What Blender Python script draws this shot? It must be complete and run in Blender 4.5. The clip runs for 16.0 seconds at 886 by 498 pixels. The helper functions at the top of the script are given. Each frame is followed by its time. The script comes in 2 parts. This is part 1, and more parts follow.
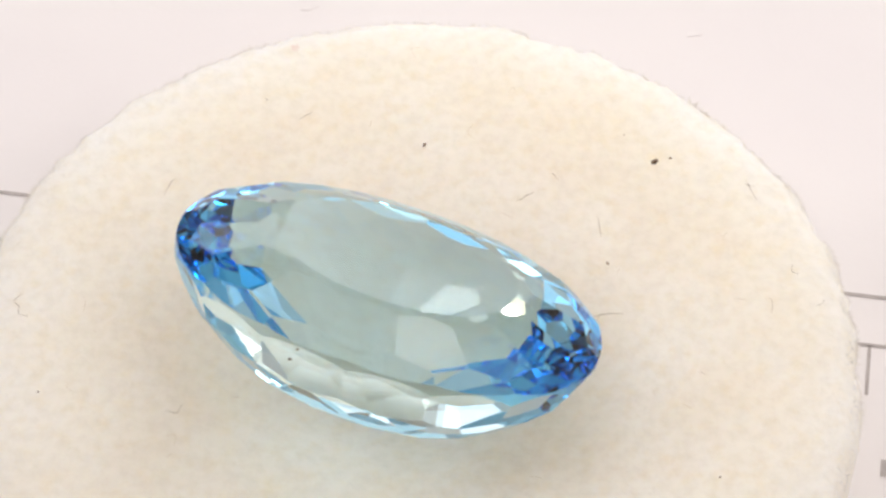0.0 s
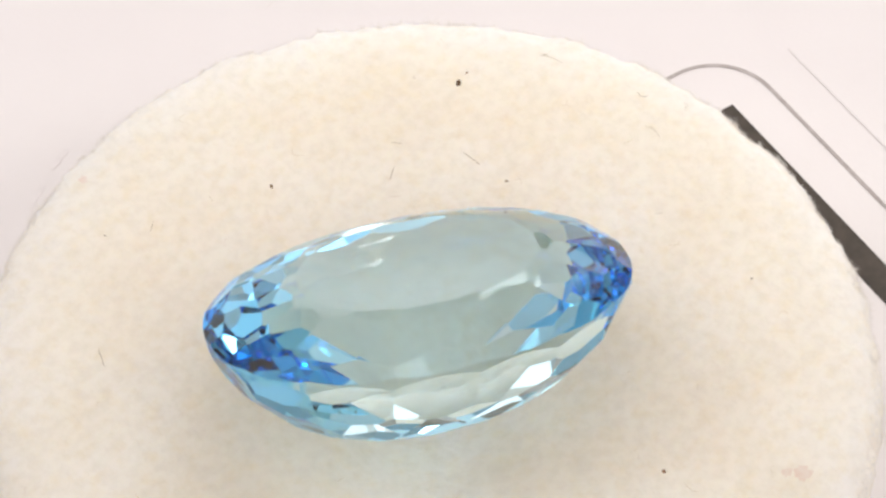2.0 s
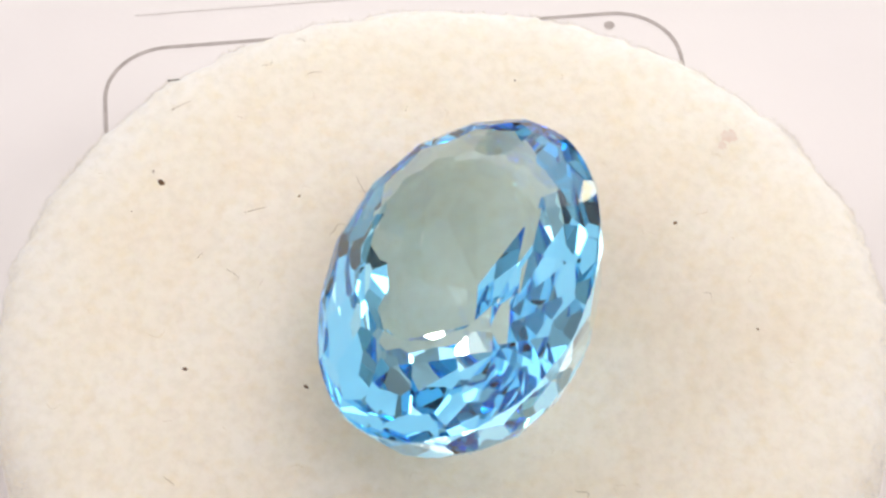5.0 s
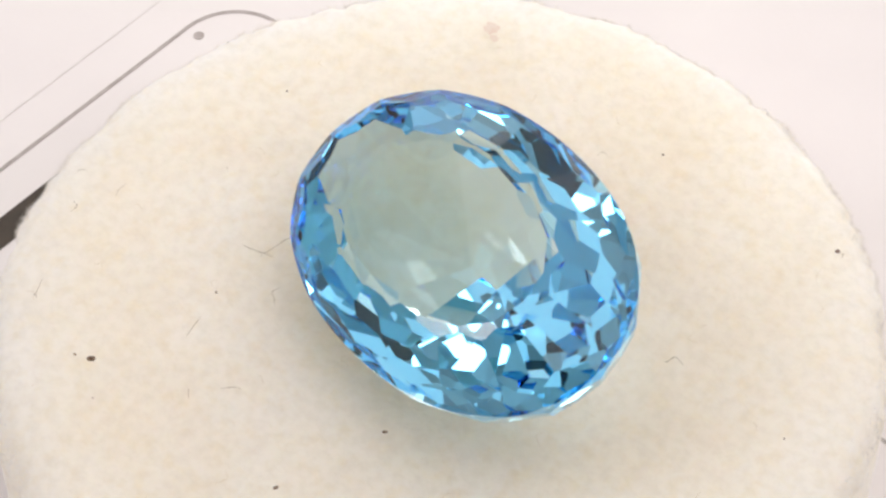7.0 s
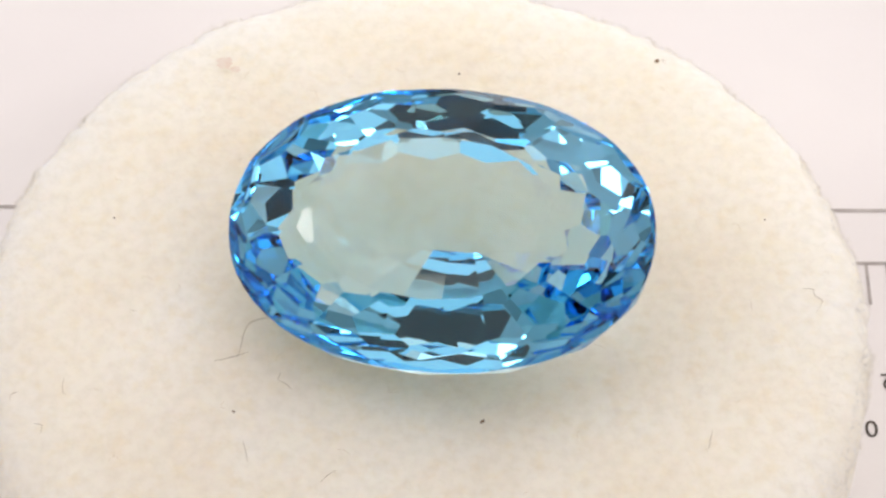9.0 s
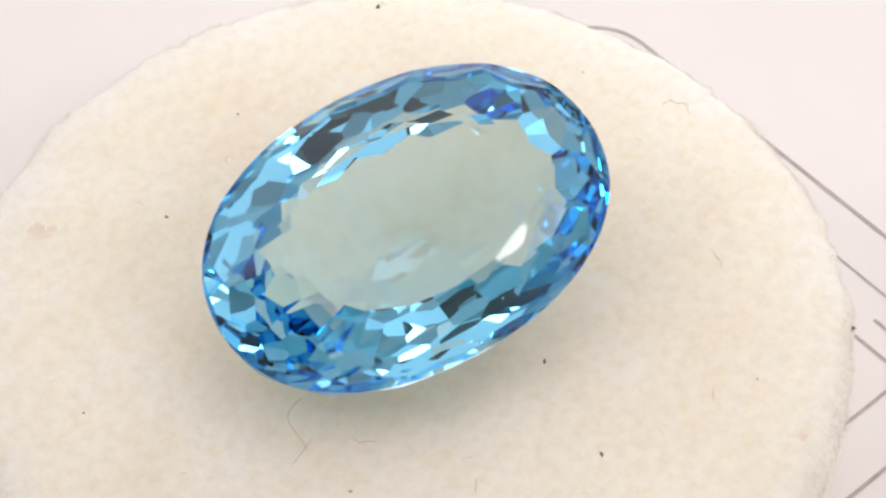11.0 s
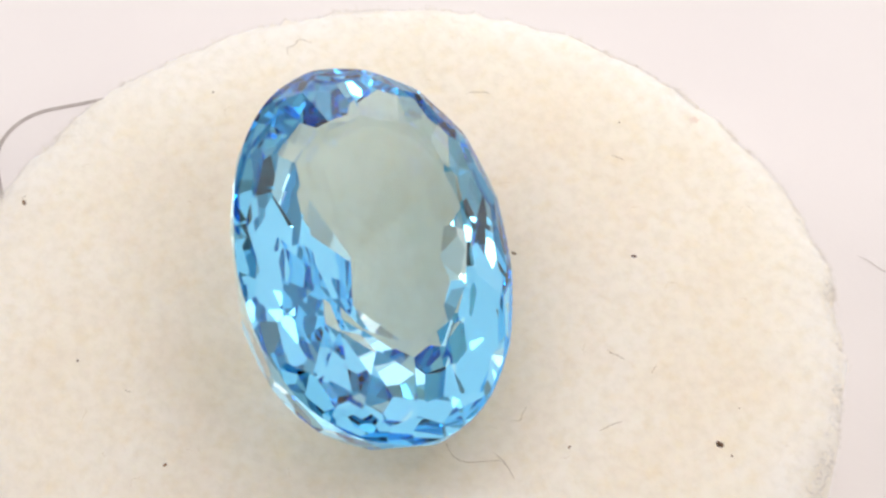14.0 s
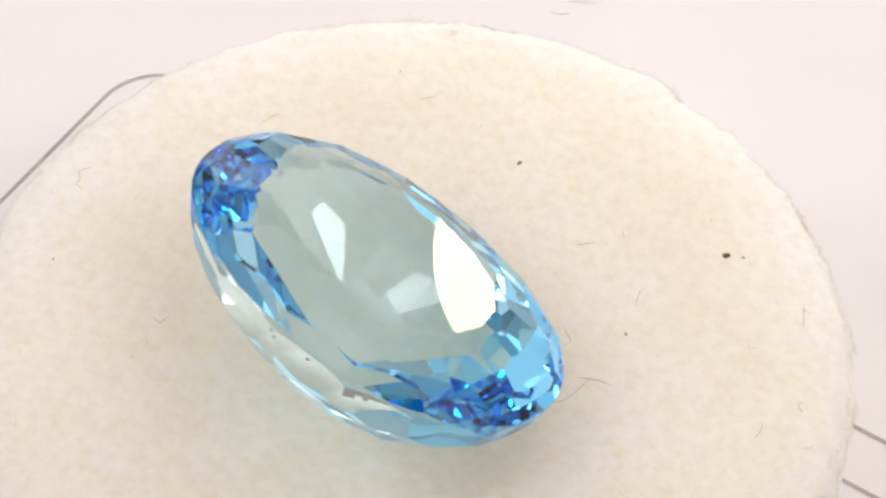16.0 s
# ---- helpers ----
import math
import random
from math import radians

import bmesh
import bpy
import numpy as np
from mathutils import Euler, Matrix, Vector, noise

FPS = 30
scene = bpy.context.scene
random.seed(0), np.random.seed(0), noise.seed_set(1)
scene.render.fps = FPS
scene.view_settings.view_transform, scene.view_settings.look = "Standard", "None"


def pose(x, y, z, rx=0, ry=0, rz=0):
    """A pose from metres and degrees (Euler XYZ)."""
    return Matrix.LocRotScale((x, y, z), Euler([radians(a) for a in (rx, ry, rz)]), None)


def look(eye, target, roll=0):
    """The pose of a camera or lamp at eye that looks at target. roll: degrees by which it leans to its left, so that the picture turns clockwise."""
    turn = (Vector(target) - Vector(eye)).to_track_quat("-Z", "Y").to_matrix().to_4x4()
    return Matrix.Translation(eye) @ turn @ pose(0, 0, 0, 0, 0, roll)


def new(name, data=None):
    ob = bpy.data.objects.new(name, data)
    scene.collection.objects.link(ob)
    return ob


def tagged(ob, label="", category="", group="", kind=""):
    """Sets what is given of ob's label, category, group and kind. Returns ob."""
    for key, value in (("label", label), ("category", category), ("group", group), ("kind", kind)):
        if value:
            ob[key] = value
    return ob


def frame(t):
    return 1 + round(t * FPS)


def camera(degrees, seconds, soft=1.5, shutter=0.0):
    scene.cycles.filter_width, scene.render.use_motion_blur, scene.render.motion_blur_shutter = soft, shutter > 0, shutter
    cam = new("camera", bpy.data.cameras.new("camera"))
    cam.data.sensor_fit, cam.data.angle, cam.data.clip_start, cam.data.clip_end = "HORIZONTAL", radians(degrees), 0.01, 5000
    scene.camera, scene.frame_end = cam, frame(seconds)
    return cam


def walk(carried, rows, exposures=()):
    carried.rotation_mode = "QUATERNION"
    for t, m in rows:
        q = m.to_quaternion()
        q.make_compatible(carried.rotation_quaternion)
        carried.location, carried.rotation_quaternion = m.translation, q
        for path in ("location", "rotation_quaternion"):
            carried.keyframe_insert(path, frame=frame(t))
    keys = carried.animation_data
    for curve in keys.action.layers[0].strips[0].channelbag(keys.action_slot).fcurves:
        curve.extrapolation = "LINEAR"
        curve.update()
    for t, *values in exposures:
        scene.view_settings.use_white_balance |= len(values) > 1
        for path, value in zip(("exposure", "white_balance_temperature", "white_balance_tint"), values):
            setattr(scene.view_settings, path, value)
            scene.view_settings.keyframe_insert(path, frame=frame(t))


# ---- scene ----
# The lens and the camera, which stands still
cam = camera(18.466, 16.0, soft=2.6)
MM = 0.001
TOP = 0.775            # height of the felt pad's top over the room's floor
CARD = TOP - 0.0154    # height of the printed card
TURN = 20.929          # degrees a second of the turning display
EYE = pose(0.001376, -0.089532, TOP + 0.120459, 38.233)
walk(cam, [(0, EYE), (16.0, EYE)])

# ---- world and lamps ----
world = bpy.data.worlds.new("room_air")
scene.world = world
world.use_nodes = True
world.node_tree.nodes["Background"].inputs[0].default_value = (0.9, 0.95, 1.0, 1)
world.node_tree.nodes["Background"].inputs[1].default_value = 0.05
scene.view_settings.exposure = 0.25
scene.cycles.max_bounces, scene.cycles.glossy_bounces, scene.cycles.transmission_bounces = 16, 12, 14


def area(name, eye, target, size, watts, colour, shape="DISK", high=0.0):
    data = bpy.data.lights.new(name, "AREA")
    data.size_y = high
    data.shape, data.size, data.energy, data.color = shape, size, watts, colour
    ob = new(name, data)
    ob.matrix_world = look(eye, target)
    return ob


def towards(azimuth, elevation, distance):
    a, e = radians(azimuth), radians(elevation)
    return (distance * math.cos(e) * math.cos(a), distance * math.cos(e) * math.sin(a), TOP + distance * math.sin(e))


HUB = (0, 0, TOP)
area("ceiling_light", (0.25, 0.15, 2.56), (0.25, 0.15, 0), 3.4, 22, (1.0, 0.935, 0.945), "SQUARE")
area("back_ceiling_light", (0.75, 0.9, 2.5), HUB, 0.6, 1.5, (1.0, 0.95, 0.92))
area("window_daylight", (0, 2.06, 1.4), (0, 0, 1.4), 2.1, 11.0, (0.93, 0.955, 1.0), "RECTANGLE", 1.1)
# Two unseen fill lamps, added to lift the shade before the stone
area("front_fill_light", (1.3, -0.9, 2.4), HUB, 0.75, 11.0, (1.0, 0.95, 0.92))
area("left_fill_light", (-1.6, 0.0, 2.35), HUB, 0.7, 6.5, (1.0, 0.95, 0.92))
area("desk_lamp_light", towards(60.8, 17.3, 0.5), HUB, 0.046, 0.3, (1.0, 0.98, 0.94))
area("desk_lamp_reflector", towards(61.2, 17.4, 0.53), HUB, 0.072, 0.12, (1.0, 0.93, 0.66))


# ---- materials ----
def material(name):
    m = bpy.data.materials.new(name)
    m.use_nodes = True
    return m, m.node_tree.nodes, m.node_tree.links, m.node_tree.nodes["Principled BSDF"]


def ramp(nodes, stops):
    r = nodes.new("ShaderNodeValToRGB")
    while len(r.color_ramp.elements) < len(stops):
        r.color_ramp.elements.new(0.5)
    for e, (at, c) in zip(r.color_ramp.elements, stops):
        e.position, e.color = at, (*c, 1)
    return r


def noise_node(nodes, links, scale, detail=4, rough=0.6):
    co = nodes.new("ShaderNodeTexCoord")
    n = nodes.new("ShaderNodeTexNoise")
    n.inputs["Scale"].default_value, n.inputs["Detail"].default_value, n.inputs["Roughness"].default_value = scale, detail, rough
    links.new(co.outputs["Object"], n.inputs["Vector"])
    return n


def mix(nodes, links, a, b, fac, how="MIX"):
    x = nodes.new("ShaderNodeMix")
    x.data_type, x.blend_type = "RGBA", how
    for socket, value in ((x.inputs[0], fac), (x.inputs[6], a), (x.inputs[7], b)):
        if hasattr(value, "links"):
            links.new(value, socket)
        else:
            socket.default_value = value if isinstance(value, float) else (*value, 1)
    return x.outputs[2]


def felt_material():
    m, n, l, b = material("cream_felt")
    big = noise_node(n, l, 110, 4, 0.6)
    fine = noise_node(n, l, 1300, 5, 0.65)
    spots = noise_node(n, l, 850, 4, 0.6)
    base = ramp(n, [(0.30, (0.865, 0.79, 0.68)), (0.50, (0.89, 0.828, 0.73)), (0.70, (0.91, 0.862, 0.785))])
    l.new(big.outputs["Fac"], base.inputs["Fac"])
    yellow = ramp(n, [(0.50, (0, 0, 0)), (0.76, (0.5, 0.5, 0.5))])
    l.new(spots.outputs["Fac"], yellow.inputs["Fac"])
    c = mix(n, l, base.outputs["Color"], (0.84, 0.73, 0.54), yellow.outputs["Color"])
    grain = ramp(n, [(0.33, (0.935, 0.93, 0.915)), (0.58, (1, 1, 1))])
    l.new(fine.outputs["Fac"], grain.inputs["Fac"])
    c = mix(n, l, c, grain.outputs["Color"], 1.0, "MULTIPLY")
    l.new(c, b.inputs["Base Color"])
    b.inputs["Roughness"].default_value = 0.95
    b.inputs["Specular IOR Level"].default_value = 0.15
    b.inputs["Subsurface Weight"].default_value = 1.0
    b.inputs["Subsurface Radius"].default_value = (1.0, 0.92, 0.76)
    b.inputs["Subsurface Scale"].default_value = 0.015
    bump = n.new("ShaderNodeBump")
    bump.inputs["Strength"].default_value, bump.inputs["Distance"].default_value = 0.5, 0.00025
    l.new(fine.outputs["Fac"], bump.inputs["Height"])
    l.new(bump.outputs["Normal"], b.inputs["Normal"])
    return m


def card_material():
    m, n, l, b = material("white_card")
    cloud, tooth = noise_node(n, l, 45, 3, 0.5), noise_node(n, l, 2500, 2, 0.5)
    base = ramp(n, [(0.35, (0.825, 0.785, 0.785)), (0.65, (0.855, 0.82, 0.815))])
    l.new(cloud.outputs["Fac"], base.inputs["Fac"])
    l.new(base.outputs["Color"], b.inputs["Base Color"])
    b.inputs["Roughness"].default_value = 0.6
    b.inputs["Specular IOR Level"].default_value = 0.3
    bump = n.new("ShaderNodeBump")
    bump.inputs["Strength"].default_value, bump.inputs["Distance"].default_value = 0.2, 0.00003
    l.new(tooth.outputs["Fac"], bump.inputs["Height"])
    l.new(bump.outputs["Normal"], b.inputs["Normal"])
    return m


def plain(name, dark, light, scale, roughness=0.7, specular=0.4):
    m, n, l, b = material(name)
    t = noise_node(n, l, scale, 4, 0.6)
    r = ramp(n, [(0.35, dark), (0.65, light)])
    l.new(t.outputs["Fac"], r.inputs["Fac"])
    l.new(r.outputs["Color"], b.inputs["Base Color"])
    b.inputs["Roughness"].default_value = roughness
    b.inputs["Specular IOR Level"].default_value = specular
    return m


def gem_material(name, rough):
    """Clear stone: refracted light is faintly tinted, light turned back inside is bluer."""
    m, n, l, b = material(name)
    n.remove(b)
    bent, turned, share, both = (n.new("ShaderNode" + k) for k in ("BsdfRefraction", "BsdfGlossy", "Fresnel", "MixShader"))
    bent.inputs["Color"].default_value = (0.865, 0.975, 1.0, 1)
    gloss = ramp(n, [(0.90, (1, 1, 1)), (0.99, (0.515, 0.81, 0.96))])   # a glint is white, light turned back whole is blue
    l.new(share.outputs[0], gloss.inputs["Fac"])
    l.new(gloss.outputs["Color"], turned.inputs["Color"])
    for k in (bent, turned):
        k.inputs["Roughness"].default_value = rough
    for k in (bent, share):
        k.inputs["IOR"].default_value = 1.62
    l.new(share.outputs[0], both.inputs[0])
    l.new(bent.outputs[0], both.inputs[1])
    l.new(turned.outputs[0], both.inputs[2])
    l.new(both.outputs[0], n["Material Output"].inputs["Surface"])
    return m


FELT, PAPER = felt_material(), card_material()
INK = plain("black_ink", (0.045, 0.035, 0.026), (0.075, 0.058, 0.044), 700, 0.55)
GREY_INK = plain("grey_ink", (0.38, 0.34, 0.325), (0.50, 0.455, 0.44), 900, 0.6)
PALE_INK = plain("pale_grey_ink", (0.77, 0.735, 0.73), (0.82, 0.785, 0.78), 900, 0.6)
SMUDGE = plain("grey_smudge", (0.795, 0.758, 0.755), (0.85, 0.812, 0.81), 800, 0.7)
HAIR = plain("brown_fibre", (0.26, 0.19, 0.11), (0.44, 0.34, 0.22), 900, 0.6)
PALE_HAIR = plain("pale_fibre", (0.60, 0.50, 0.36), (0.72, 0.62, 0.48), 900, 0.8)
FUZZ = plain("pale_fuzz", (0.84, 0.80, 0.745), (0.88, 0.85, 0.80), 900, 0.95, 0.1)
DIRT = plain("brown_dirt", (0.09, 0.055, 0.03), (0.30, 0.17, 0.09), 1800, 0.8)
ROSE = plain("rose_stain", (0.80, 0.66, 0.56), (0.83, 0.74, 0.65), 1500, 0.95, 0.1)
GEM = gem_material("blue_topaz", 0.0)
GROUND_GEM = gem_material("ground_blue_topaz", 0.2)
WALL = plain("pale_wall_paint", (0.78, 0.78, 0.77), (0.82, 0.81, 0.80), 3, 0.9)
CEILING = plain("white_ceiling_paint", (0.76, 0.76, 0.75), (0.81, 0.80, 0.79), 3, 0.9)
FLOOR = plain("brown_floor", (0.16, 0.11, 0.07), (0.24, 0.17, 0.11), 6, 0.5)
WOOD = plain("white_laminate", (0.70, 0.68, 0.66), (0.76, 0.74, 0.72), 30, 0.45)


# ---- helpers of the builder ----
def mesh_of(name, bm, mat, smooth=False):
    me = bpy.data.meshes.new(name)
    bm.to_mesh(me)
    bm.free()
    me.materials.append(mat)
    if smooth:
        me.polygons.foreach_set("use_smooth", [True] * len(me.polygons))
    return me


def part(name, bm, mat, parent, label="", smooth=False):
    ob = new(name, mesh_of(name, bm, mat, smooth))
    ob.parent = parent
    return tagged(ob, label)


def box(bm, x0, x1, y0, y1, z0, z1):
    m = Matrix.Translation(((x0 + x1) / 2, (y0 + y1) / 2, (z0 + z1) / 2)) @ Matrix.Diagonal((x1 - x0, y1 - y0, z1 - z0, 1))
    bmesh.ops.create_cube(bm, size=1, matrix=m)
    return bm


# ---- the room that closes the place ----
def slab(name, dims, mat, label):
    ob = new(name, mesh_of(name, box(bmesh.new(), *dims), mat))
    return tagged(ob, label, name.split("_")[0], kind="structure")


slab("floor", (-2, 2, -2, 2, -0.1, 0), FLOOR, "plain brown floor of the room")
slab("ceiling", (-2, 2, -2, 2, 2.6, 2.7), CEILING, "plain white ceiling of the room")
SASH = plain("white_window_paint", (0.76, 0.76, 0.75), (0.80, 0.80, 0.79), 20, 0.4)


def wall_with_window():
    bm = bmesh.new()
    for x0, x1, z0, z1 in ((-2, 2, 0, 0.85), (-2, 2, 1.95, 2.6), (-2, -1.05, 0.85, 1.95), (1.05, 2, 0.85, 1.95)):
        box(bm, x0, x1, 2, 2.1, z0, z1)
    tagged(new("wall_north", mesh_of("wall_north", bm, WALL)), "plain pale painted wall with a wide window", "wall", kind="structure")
    window = tagged(new("window_1"), "wide white-framed window with three lights", "window", kind="structure")
    for x0, x1, z0, z1 in ((-1.05, 1.05, 0.85, 0.90), (-1.05, 1.05, 1.90, 1.95), (-1.05, -1.0, 0.90, 1.90), (1.0, 1.05, 0.90, 1.90), (-0.37, -0.33, 0.90, 1.90), (0.33, 0.37, 0.90, 1.90)):
        part("window_frame", box(bmesh.new(), x0, x1, 2.005, 2.045, z0, z1), SASH, window)
    part("window_sill", box(bmesh.new(), -1.12, 1.12, 1.90, 1.998, 0.82, 0.85), SASH, window)


wall_with_window()
slab("wall_south", (-2, 2, -2.1, -2, 0, 2.6), WALL, "plain pale painted wall")
slab("wall_east", (2, 2.1, -2.1, 2.1, 0, 2.6), WALL, "plain pale painted wall")
slab("wall_west", (-2.1, -2, -2.1, 2.1, 0, 2.6), WALL, "plain pale painted wall")


def work_table():
    table = tagged(new("work_table"), "plain white laminate table under the printed card", "table")
    z = CARD - 0.0006
    bm = box(bmesh.new(), -0.6, 0.6, -0.4, 0.4, z - 0.03, z)
    bmesh.ops.bevel(bm, geom=bm.edges[:], offset=0.004, segments=2, affect="EDGES")
    part("tabletop", bm, WOOD, table)
    for x in (-0.54, 0.54):
        for y in (-0.34, 0.34):
            part("leg", box(bmesh.new(), x - 0.025, x + 0.025, y - 0.025, y + 0.025, 0, z - 0.03), WOOD, table)
    return table


work_table()


# ---- the phone that films, on its stand ----
PHONE = plain("black_phone_glass", (0.010, 0.010, 0.012), (0.018, 0.018, 0.020), 40, 0.35, 0.4)
STEEL = plain("black_painted_steel", (0.02, 0.02, 0.02), (0.035, 0.035, 0.035), 60, 0.5)
HOLD = EYE @ pose(0, 0, 0.003)


def phone_and_stand():
    phone = tagged(new("phone"), "black phone held by a stand over the felt pad", "phone")
    bm = box(bmesh.new(), -0.138, 0.025, -0.038, 0.046, 0, 0.008)
    bmesh.ops.bevel(bm, geom=bm.edges[:], offset=0.003, segments=2, affect="EDGES")
    part("body", bm, PHONE, phone)
    bm = bmesh.new()
    bmesh.ops.create_cone(bm, cap_ends=True, segments=32, radius1=0.006, radius2=0.006, depth=0.001, matrix=Matrix.Translation((0, 0, -0.0006)))
    part("lens_cover", bm, PHONE, phone)
    phone.matrix_world = HOLD
    stand = tagged(new("phone_stand"), "black steel phone stand on the white table", "stand")
    foot = CARD - 0.0006
    bm = box(bmesh.new(), 0.13, 0.25, -0.24, -0.12, foot, foot + 0.008)
    bmesh.ops.bevel(bm, geom=bm.edges[:], offset=0.002, segments=2, affect="EDGES")
    part("base", bm, STEEL, stand)
    grip = HOLD @ Vector((0.025, 0.02, 0.004))
    bm = bmesh.new()
    bmesh.ops.create_cone(bm, cap_ends=True, segments=24, radius1=0.006, radius2=0.006, depth=grip.z - foot, matrix=Matrix.Translation((0.19, grip.y, (grip.z + foot) / 2)))
    part("post", bm, STEEL, stand)
    part("clamp", box(bmesh.new(), grip.x - 0.004, 0.19, grip.y - 0.008, grip.y + 0.008, grip.z - 0.008, grip.z + 0.008), STEEL, stand)


phone_and_stand()


# ---- the printed card ----
SLANT = -8.7           # turn of the print on the card, degrees


def stroke(points, width, closed=False, z=0.00002, high=0.00003):
    """A printed line of some width along points in metres."""
    bm = bmesh.new()
    n = len(points)
    rows = []
    for i, p in enumerate(points):
        a = points[(i - 1) % n] if closed or i > 0 else p
        b = points[(i + 1) % n] if closed or i < n - 1 else p
        d = Vector((b[0] - a[0], b[1] - a[1])).normalized()
        s = Vector((-d.y, d.x)) * width / 2
        rows.append([bm.verts.new((p[0] + k * s.x, p[1] + k * s.y, h)) for k, h in ((1, z), (1, z + high), (-1, z + high), (-1, z))])
    for i in range(n if closed else n - 1):
        a, b = rows[i], rows[(i + 1) % n]
        for k in range(3):
            bm.faces.new((a[k], a[k + 1], b[k + 1], b[k]))
    bmesh.ops.recalc_face_normals(bm, faces=bm.faces[:])
    return bm


def rounded(u0, u1, v0, v1, r, steps=10):
    out = []
    for cu, cv, a0 in ((u1 - r, v1 - r, 0), (u0 + r, v1 - r, 90), (u0 + r, v0 + r, 180), (u1 - r, v0 + r, 270)):
        for k in range(steps + 1):
            a = radians(a0 + 90 * k / steps)
            out.append((cu + r * math.cos(a), cv + r * math.sin(a)))
    return out


def printed(points):
    """From the print's own millimetres to the card's metres."""
    c, s = math.cos(radians(SLANT)), math.sin(radians(SLANT))
    return [((c * u - s * v) * MM, (s * u + c * v) * MM) for u, v in points]


def digit(text, u, v, size, parent):
    curve = bpy.data.curves.new("digit", "FONT")
    curve.body, curve.size, curve.align_x, curve.align_y = text, size * MM, "CENTER", "CENTER"
    curve.extrude = 0.000015
    tmp = new("digit_outline", curve)
    me = bpy.data.meshes.new_from_object(tmp.evaluated_get(bpy.context.evaluated_depsgraph_get()))
    bpy.data.objects.remove(tmp)
    me.materials.clear()
    me.materials.append(INK)
    ob = new("digit", me)
    ob.parent = parent
    (x, y), = printed([(u, v)])
    ob.matrix_basis = pose(x, y, 0.00004, 0, 0, SLANT)
    return ob


def printed_card():
    card = tagged(new("printed_card"), "white printed card with thin frame lines and bars under the pad", "card")
    bm = bmesh.new()
    bmesh.ops.create_circle(bm, cap_ends=True, segments=96, radius=0.12)
    bmesh.ops.solidify(bm, geom=bm.faces[:], thickness=0.0005)
    for v in bm.verts:
        v.co.z = 0 if v.co.z > -0.0001 and v.co.z < 0.0001 else -0.0005
    bmesh.ops.recalc_face_normals(bm, faces=bm.faces[:])
    part("sheet", bm, PAPER, card)
    part("frame_line", stroke(printed(rounded(-34.4, 36.4, -20.8, 17.8, 4.3)), 0.25 * MM, True), GREY_INK, card, "thin grey rounded frame line")
    part("faint_line", stroke(printed([(39.6, -17.0), (39.6, 15.5)]), 0.16 * MM), PALE_INK, card, "faint outer line")
    part("inner_line", stroke(printed([(-30.9, -16.5), (-30.9, 14.0), (31.5, 14.0)]), 0.24 * MM), GREY_INK, card)
    part("inner_line", stroke(printed([(-30.9, -16.5), (28.0, -16.5)]), 0.24 * MM), GREY_INK, card)
    part("bar", stroke(printed([(32.45, -17.4), (32.45, 13.6)]), 1.95 * MM), INK, card, "thick black bar")
    part("bar", stroke(printed([(-27.2, 2.6), (-27.2, 9.5)]), 0.9 * MM), INK, card, "black bar")
    for u, v0, v1 in ((-29.0, 14.0, 9.8), (-27.2, 14.0, 9.8), (25.9, 14.0, 10.2), (29.2, 14.0, 10.2), (-28.0, -16.5, -13.2), (-27.3, -16.5, -13.2),
                      (-26.4, -16.5, -13.2), (-29.3, -16.5, -13.2), (28.9, -17.4, -20.2)):
        part("tick", stroke(printed([(u, v0), (u, v1)]), 0.2 * MM), GREY_INK, card)
    part("end_line", stroke(printed([(31.3, -17.3), (29.0, -17.3)]), 0.2 * MM), GREY_INK, card)
    digit("0", -27.2, -3.9, 1.7, card)
    digit("2", -28.5, -7.4, 1.7, card)
    for u, v in ((27.6, 5.0), (26.9, -8.0)):
        part("figure", stroke(printed([(u - 0.3, v - 0.6), (u - 0.3, v + 0.6)]), 0.5 * MM), GREY_INK, card)
    rnd = random.Random(4)
    (x, y), = printed([(35.3, -16.4)])
    bm = bmesh.new()
    bmesh.ops.create_circle(bm, cap_ends=True, segments=12, radius=0.36 * MM, matrix=Matrix.Translation((x, y, 0.00006)))
    part("dot", bm, GREY_INK, card, "small grey dot")
    for u, v, du, dv, wide in ((-9.6, 31.3, 1.6, 1.2, 0.4), (-6.9, 33.3, 1.5, 1.0, 0.35), (-13.6, 38.2, 1.8, 0.8, 0.4), (-17.2, 23.8, 1.0, 1.1, 0.5),
                               (-14.3, 24.0, 1.2, 0.9, 0.55), (-13.2, 25.8, 0.6, 1.0, 0.4), (-20.4, 21.6, 0.7, 0.4, 0.35), (12.2, 38.3, 1.0, 0.3, 0.4), (-13.9, 36.6, 1.0, 0.5, 0.35)):
        line = [(u + du * k / 6 + rnd.uniform(-0.1, 0.1), v + dv * k / 6 + rnd.uniform(-0.1, 0.1)) for k in range(7)]
        part("smudge", stroke(printed(line), wide * MM), SMUDGE, card, "faint grey smudge")
    return card


# ---- the felt pad ----
DENT = (-1.58, -3.2, 2.22)
PAD = (-0.46 * MM, -1.32 * MM, 24.9 * MM)


def pad_edge(a):
    x, y = math.cos(a), math.sin(a)
    low = noise.noise((1.6 * x, 1.6 * y, 3.1)) * 0.35 + noise.noise((6 * x, 6 * y, 7.7)) * 0.26
    jag = noise.noise((26 * x, 26 * y, 1.3)) * 0.26 + noise.noise((70 * x, 70 * y, 5.3)) * 0.20
    return PAD[2] + (low + jag) * MM


def hollow(x, y):
    """Depth, in millimetres, of the hollow that the stone presses into the felt."""
    x, y = x - DENT[0], y - DENT[1]
    return DENT[2] * math.exp(-(x / 6.9) ** 2 - (y / 6.1) ** 2)


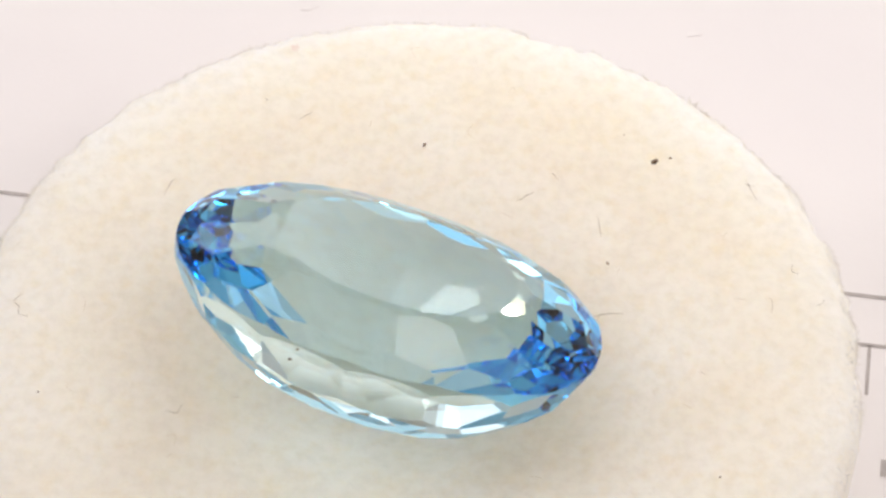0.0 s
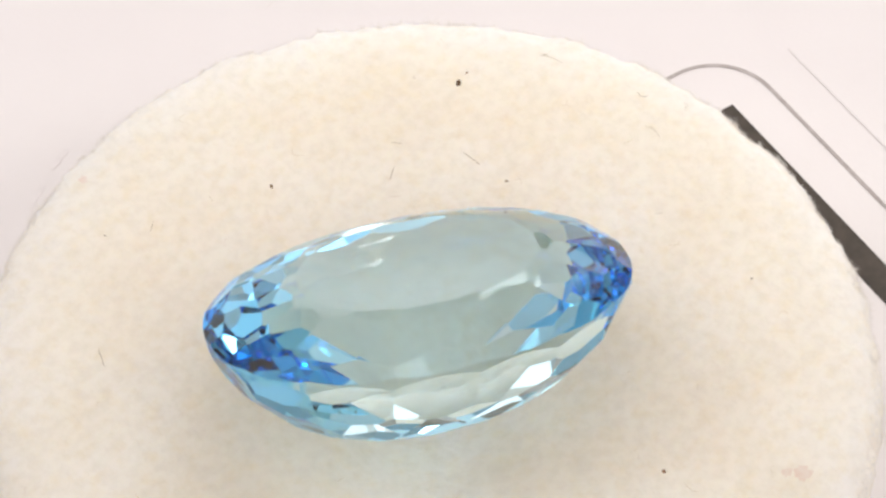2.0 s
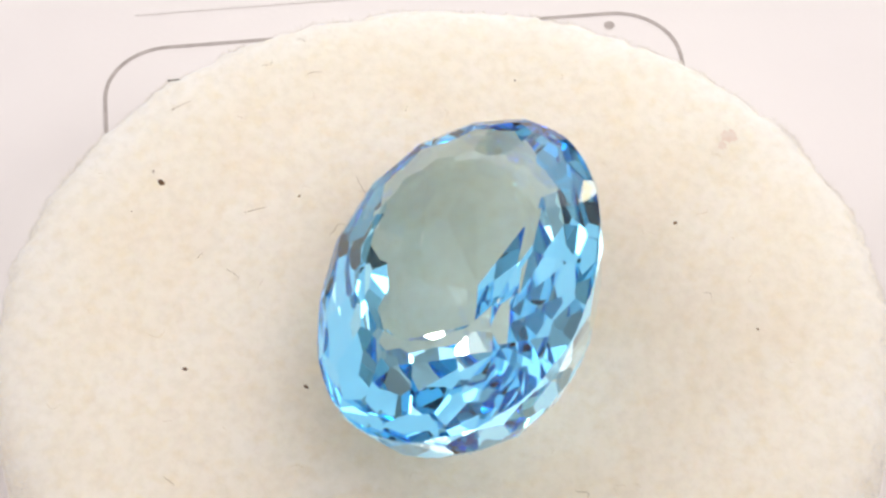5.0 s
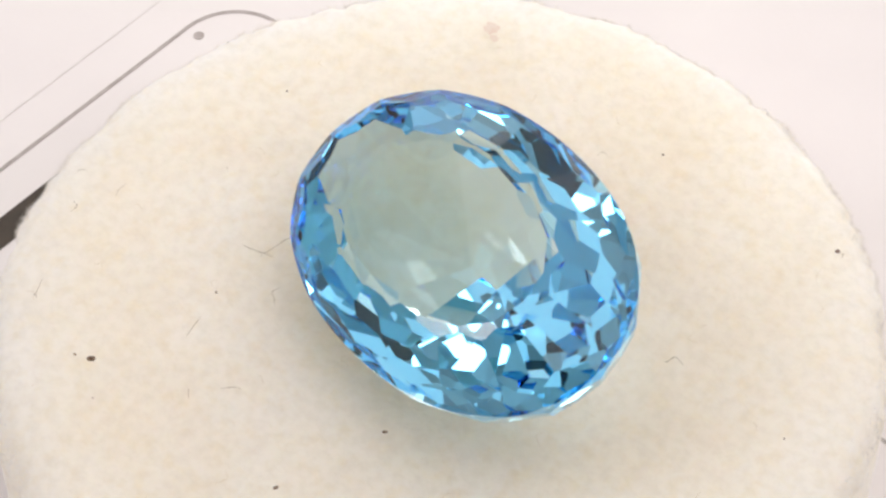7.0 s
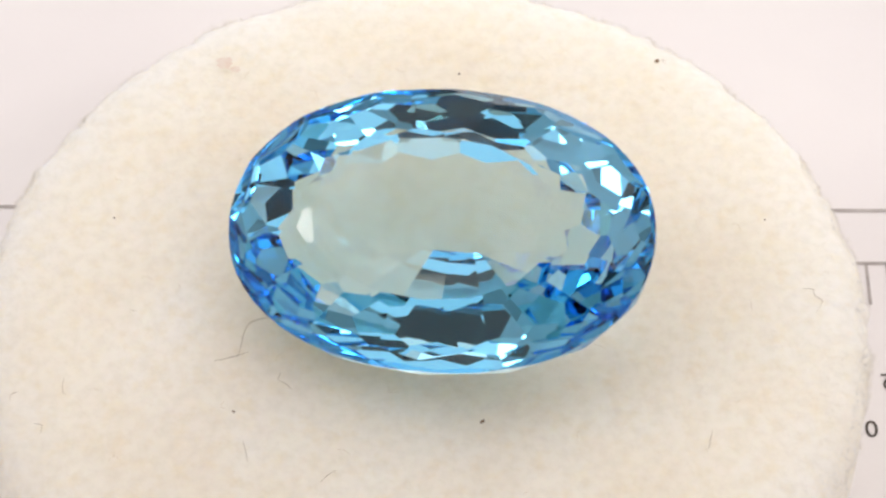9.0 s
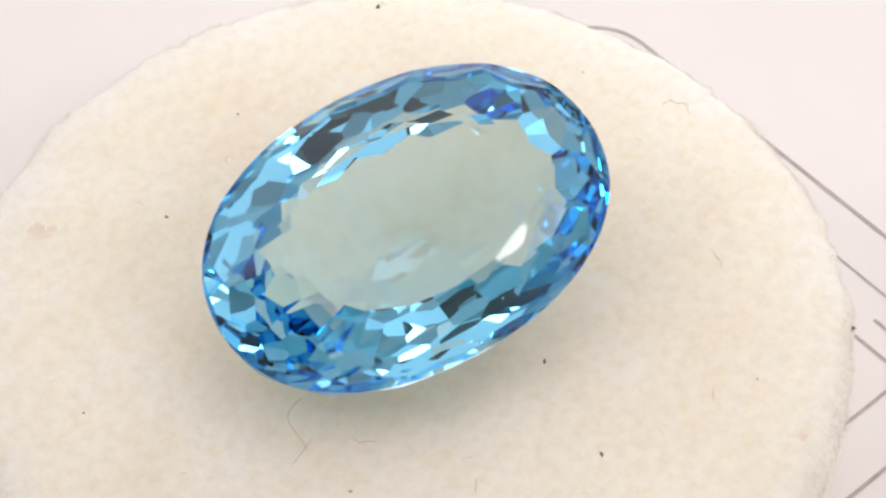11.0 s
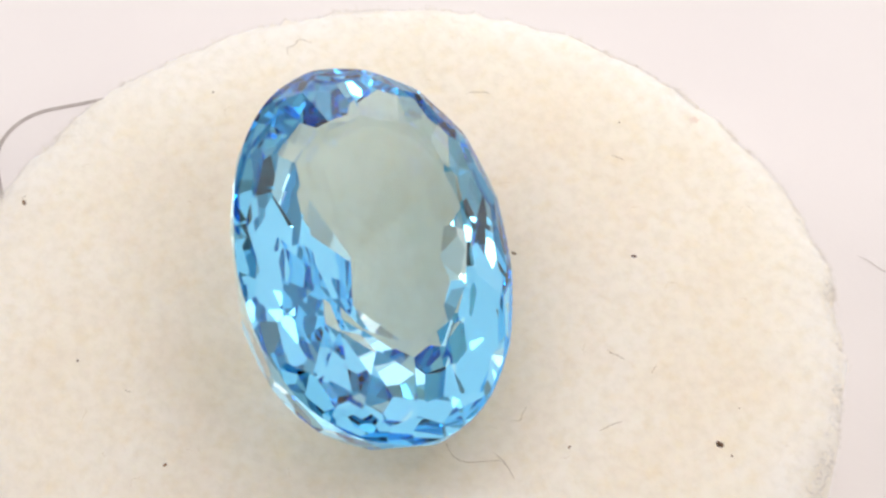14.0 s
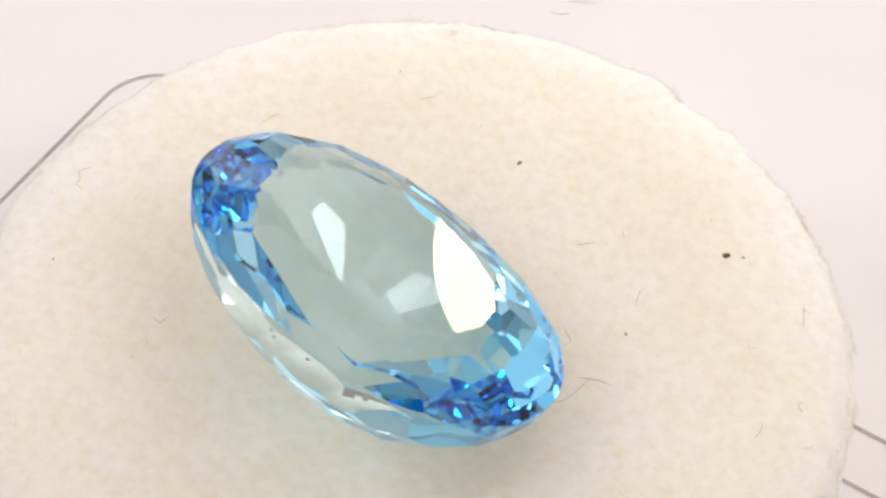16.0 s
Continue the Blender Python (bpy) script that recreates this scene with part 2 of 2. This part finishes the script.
def felt_pad():
    pad = tagged(new("felt_pad"), "thick round cream felt pad with fuzzy edge and stray fibres", "pad")
    bm = bmesh.new()
    around = 360
    rings = []
    centre = bm.verts.new((PAD[0], PAD[1], -hollow(PAD[0] / MM, PAD[1] / MM) * MM))
    for f in (k / 26 for k in range(1, 24)):
        ring = []
        for k in range(around):
            a = 2 * math.pi * k / around
            r = pad_edge(a) * f
            x, y = PAD[0] + r * math.cos(a), PAD[1] + r * math.sin(a)
            h = noise.noise((x * 400, y * 400, 0)) * 0.05 + noise.noise((x * 1100, y * 1100, 4)) * 0.025
            ring.append(bm.verts.new((x, y, (h - hollow(x / MM, y / MM)) * MM)))
        rings.append(ring)
    roll = 1.8 * MM
    for q in (12, 25, 38, 51, 64, 77, 90):
        ring = []
        for k in range(around):
            a = 2 * math.pi * k / around
            r = pad_edge(a) - roll + roll * math.sin(radians(q)) + noise.noise((k * 0.9, q * 0.2, 0)) * 0.05 * MM
            z = -roll * (1 - math.cos(radians(q)))
            ring.append(bm.verts.new((PAD[0] + r * math.cos(a), PAD[1] + r * math.sin(a), z)))
        rings.append(ring)
    for z in (-5, -8.5, -12, -14.9, -15.36):
        ring = []
        for k in range(around):
            a = 2 * math.pi * k / around
            r = pad_edge(a) - (0.5 * MM if z < -15 else 0) + noise.noise((k * 0.7, z, 2)) * 0.08 * MM
            ring.append(bm.verts.new((PAD[0] + r * math.cos(a), PAD[1] + r * math.sin(a), z * MM)))
        rings.append(ring)
    for k in range(around):
        bm.faces.new((centre, rings[0][k], rings[0][(k + 1) % around]))
    for a, b in zip(rings, rings[1:]):
        for k in range(around):
            j = (k + 1) % around
            bm.faces.new((a[k], b[k], b[j], a[j]))
    bm.faces.new(list(reversed(rings[-1])))
    bmesh.ops.recalc_face_normals(bm, faces=bm.faces[:])
    part("body", bm, FELT, pad, "dense cream felt", True)
    return pad


def thread(points, radius):
    """A round thread along points, tapered at its ends."""
    bm = bmesh.new()
    rows = []
    n = len(points)
    for i, p in enumerate(points):
        d = (points[min(i + 1, n - 1)] - points[max(i - 1, 0)]).normalized()
        s = d.cross(Vector((0, 0, 1))).normalized()
        u = s.cross(d)
        r = radius * (0.35 + 0.65 * math.sin(math.pi * (i + 0.5) / n))
        rows.append([bm.verts.new(p + r * (math.cos(q) * s + math.sin(q) * u)) for q in (0.5, 2.07, 3.64, 5.21)])
    for a, b in zip(rows, rows[1:]):
        for k in range(4):
            bm.faces.new((a[k], a[(k + 1) % 4], b[(k + 1) % 4], b[k]))
    bm.faces.new(rows[0][::-1])
    bm.faces.new(rows[-1])
    bmesh.ops.recalc_face_normals(bm, faces=bm.faces[:])
    return bm


def curl(rnd, x0, y0, x1, y1, bend, lift=0.06):
    a, b = Vector((x0, y0, 0)) * MM, Vector((x1, y1, 0)) * MM
    side = Vector((-(b - a).y, (b - a).x, 0))
    wave, phase = rnd.uniform(2, 5), rnd.uniform(0, 6)
    out = []
    for k in range(9):
        f = k / 8
        p = a.lerp(b, f) + side * bend * (math.sin(math.pi * f) + 0.35 * math.sin(wave * f * 2 + phase))
        p.z = (0.05 + lift * math.sin(math.pi * f)) * MM
        out.append(p)
    return out


def fibres_and_dirt(pad):
    rnd = random.Random(11)
    known = ((-7.0, 15.0, -6.3, 15.5), (7.6, 10.9, 8.0, 10.4), (20.9, 4.2, 21.2, 3.5), (19.4, 1.9, 19.5, 0.8), (-13.5, -5.8, -12.6, -5.3),
             (-22.0, 2.2, -21.5, 0.6), (-14.5, 9.2, -14.0, 10.4), (7.8, 2.1, 7.2, 3.2), (7.6, -1.6, 10.2, 0.7), (11.3, 0.8, 9.4, 0.5),
             (10.3, 6.2, 10.2, 7.6), (6.5, 9.5, 5.6, 8.9), (-17.0, -17.3, -17.2, -17.0), (18.6, 10.1, 19.2, 8.8))
    for x0, y0, x1, y1 in known:
        part("fibre", thread(curl(rnd, x0, y0, x1, y1, rnd.uniform(-0.35, 0.35)), 0.018 * MM), HAIR, pad, "fine brown stray fibre")
    for _ in range(44):
        r, a, d = 23.5 * math.sqrt(rnd.random()), rnd.uniform(0, 6.28), rnd.uniform(0, 6.28)
        if math.hypot(r * math.cos(a) + 1.5, r * math.sin(a) + 1.9) < 7:
            continue
        s = rnd.uniform(0.3, 1.0)
        x, y = r * math.cos(a) - 0.4, r * math.sin(a) - 1.3
        part("fibre", thread(curl(rnd, x, y, x + s * math.cos(d), y + s * math.sin(d), rnd.uniform(-0.4, 0.4)), 0.012 * MM),
             HAIR if rnd.random() < 0.1 else PALE_HAIR, pad, "fine stray fibre")
    for x, y, s in ((0.3, 13.0, 0.17), (13.6, 11.75, 0.25), (-2.5, 6.9, 0.15), (-16.8, -17.3, 0.2), (3.3, -15.9, 0.15), (11.9, 13.75, 0.06),
                    (18.9, 10.0, 0.07), (10.6, 4.3, 0.1), (14.5, 12.0, 0.1), (-9.0, 16.5, 0.07), (-20.5, -4.5, 0.08), (-5.0, -18.0, 0.1), (16.0, -10.0, 0.09)):
        bm = bmesh.new()
        bmesh.ops.create_icosphere(bm, subdivisions=1, radius=1)
        tilt, long = rnd.uniform(0, 3.1), rnd.uniform(1.0, 1.7)
        for v in bm.verts:
            k = s * rnd.uniform(0.6, 0.95) * MM
            q = Vector((v.co.x * long * k, v.co.y * 0.8 * k, v.co.z * 0.7 * k))
            q.rotate(Euler((0, 0, tilt)))
            v.co = q + Vector((x * MM, y * MM, 0.07 * MM))
        part("speck", bm, DIRT, pad, "dark brown speck of dirt")
    for x, y, r in ((8.6, -20.9, 0.6), (8.1, -20.3, 0.4), (-7.4, 20.6, 0.35)):
        bm = bmesh.new()
        rim = [bm.verts.new((x * MM + r * MM * rnd.uniform(0.4, 1.1) * math.cos(k * 0.45), y * MM + r * MM * rnd.uniform(0.4, 1.1) * math.sin(k * 0.45), 0.09 * MM)) for k in range(14)]
        hub = bm.verts.new((x * MM, y * MM, 0.09 * MM))
        for k in range(14):
            bm.faces.new((hub, rim[k], rim[(k + 1) % 14]))
        part("stain", bm, ROSE, pad, "faint rose stain in the felt")
    # short fuzz round the rim, thicker in tufts
    bm = bmesh.new()
    roll = 1.8 * MM
    for _ in range(20000):
        a, q = rnd.uniform(0, 2 * math.pi), radians(rnd.uniform(38, 100))
        tuft = 0.55 + 0.9 * max(0, noise.noise((38 * math.cos(a), 38 * math.sin(a), 2.2))) + 0.5 * noise.noise((9 * math.cos(a), 9 * math.sin(a), 6.1))
        r = pad_edge(a) - roll + roll * math.sin(q) - 0.03 * MM
        p = Vector((PAD[0] + r * math.cos(a), PAD[1] + r * math.sin(a), -roll * (1 - math.cos(q))))
        d = Vector((math.cos(a) * math.sin(q), math.sin(a) * math.sin(q), math.cos(q)))
        d = (d * 0.5 + Vector((rnd.uniform(-1, 1), rnd.uniform(-1, 1), rnd.uniform(-1, 0.8))) * 0.8).normalized()
        s = Vector((-d.y, d.x, rnd.uniform(-0.5, 0.5))).normalized() * 0.016 * MM
        e = d * rnd.uniform(0.12, 0.62) * max(0.15, tuft) * MM
        u = d.cross(s).normalized() * 0.016 * MM
        tri = [bm.verts.new(p + s), bm.verts.new(p - s * 0.5 + u), bm.verts.new(p - s * 0.5 - u)]
        tip = bm.verts.new(p + e)
        for k in range(3):
            bm.faces.new((tri[k], tri[(k + 1) % 3], tip))
    tagged(part("fuzz", bm, FUZZ, pad, "short pale felt fuzz"), kind="stuff")


# ---- the cut stone ----
LONG, WIDE, FULL = 11.70, 7.97, 2.157   # half length and half width in millimetres; fullness of the oval
SIT = Matrix.Translation((-1.48 * MM, -1.89 * MM, 5.87 * MM)) @ Matrix.Rotation(radians(-16.57), 4, "Z") @ Matrix.Rotation(radians(-21.88), 4, "X") @ Matrix.Rotation(radians(7.2), 4, "Y")


def cut_stone():
    """The stone is cut from a block, facet by facet, each plane touching a full oval."""
    bm = bmesh.new()
    bmesh.ops.create_cube(bm, size=40)

    def cut(point, normal):
        geom = bm.verts[:] + bm.edges[:] + bm.faces[:]
        got = bmesh.ops.bisect_plane(bm, geom=geom, plane_co=point, plane_no=normal, clear_outer=True, dist=1e-5)
        edges = [e for e in got["geom_cut"] if isinstance(e, bmesh.types.BMEdge)]
        if len(edges) > 2:
            bmesh.ops.contextual_create(bm, geom=edges)

    rnd = random.Random(5)

    def row(count, turn, r, z, rise, ends=0):
        """rise: millimetres of height for the whole half-width, 0 for an upright facet; ends: how much steeper the stone's ends are cut."""
        for k in range(count):
            a = 2 * math.pi * (k + turn) / count
            c, s = math.cos(a), math.sin(a)
            f = (abs(c) ** FULL + abs(s) ** FULL) ** (-1 / FULL)
            c, s = c * f, s * f
            nx, ny = math.copysign(abs(c) ** (FULL - 1), c) / LONG, math.copysign(abs(s) ** (FULL - 1), s) / WIDE
            steep = rise * (1 + ends * c * c) * rnd.uniform(0.993, 1.007)
            cut((LONG * r * c, WIDE * r * s, z), (nx, ny, 1 / steep if rise else 0))

    cut((0, 0, 2.09), (0, 0, 1))
    row(64, 0, 1.0, 0, 0)
    row(16, 0.5, 1.0, 0.11, 7.78)
    row(16, 0.0, 0.87, 0.97, 3.96)
    row(16, 0.5, 0.70, 1.79, 2.15)
    for r, z, turn, rise, ends in ((1, -0.050, 0.5, 20.724, 0.271), (0.8486, -3.188, 0.0, 10.712, 0.271), (0.7942, -3.770, 0.5, 9.27, 0.249), (0.6155, -5.427, 0.0, 5.741, 0.249), (0.5336, -5.897, 0.5, 4.347, 0.249)):
        row(16, turn, r, z, -rise, ends)
    for v in bm.verts:
        v.co *= MM
    bmesh.ops.remove_doubles(bm, verts=bm.verts[:], dist=1e-6)
    bmesh.ops.recalc_face_normals(bm, faces=bm.faces[:])
    bm.normal_update()
    stone = tagged(new("gemstone"), "oval faceted sky-blue transparent gemstone lying tilted on felt", "gemstone")
    kinds = {"table_facet": [], "crown": [], "girdle": [], "pavilion": []}
    for f in bm.faces:
        up = f.normal.z
        kinds["table_facet" if up > 0.999 else "crown" if up > 0.1 else "girdle" if up > -0.1 else "pavilion"].append(f.index)
    for name, keep in kinds.items():
        some = bm.copy()
        some.faces.ensure_lookup_table()
        keep = set(keep)
        bmesh.ops.delete(some, geom=[f for f in some.faces if f.index not in keep], context="FACES")
        part(name, some, GROUND_GEM if name == "girdle" else GEM, stone)
    bm.free()
    return stone


card = printed_card()
pad = felt_pad()
fibres_and_dirt(pad)
stone = cut_stone()


# ---- what turns ----
def motions():
    times = [0.4 * k for k in range(41)]
    walk(card, [(t, pose(0, 0, CARD, 0, 0, TURN * t)) for t in times])
    walk(pad, [(t, pose(0, 0, TOP, 0, 0, TURN * t)) for t in times])
    walk(stone, [(t, pose(0, 0, TOP, 0, 0, TURN * t) @ SIT) for t in times])


motions()
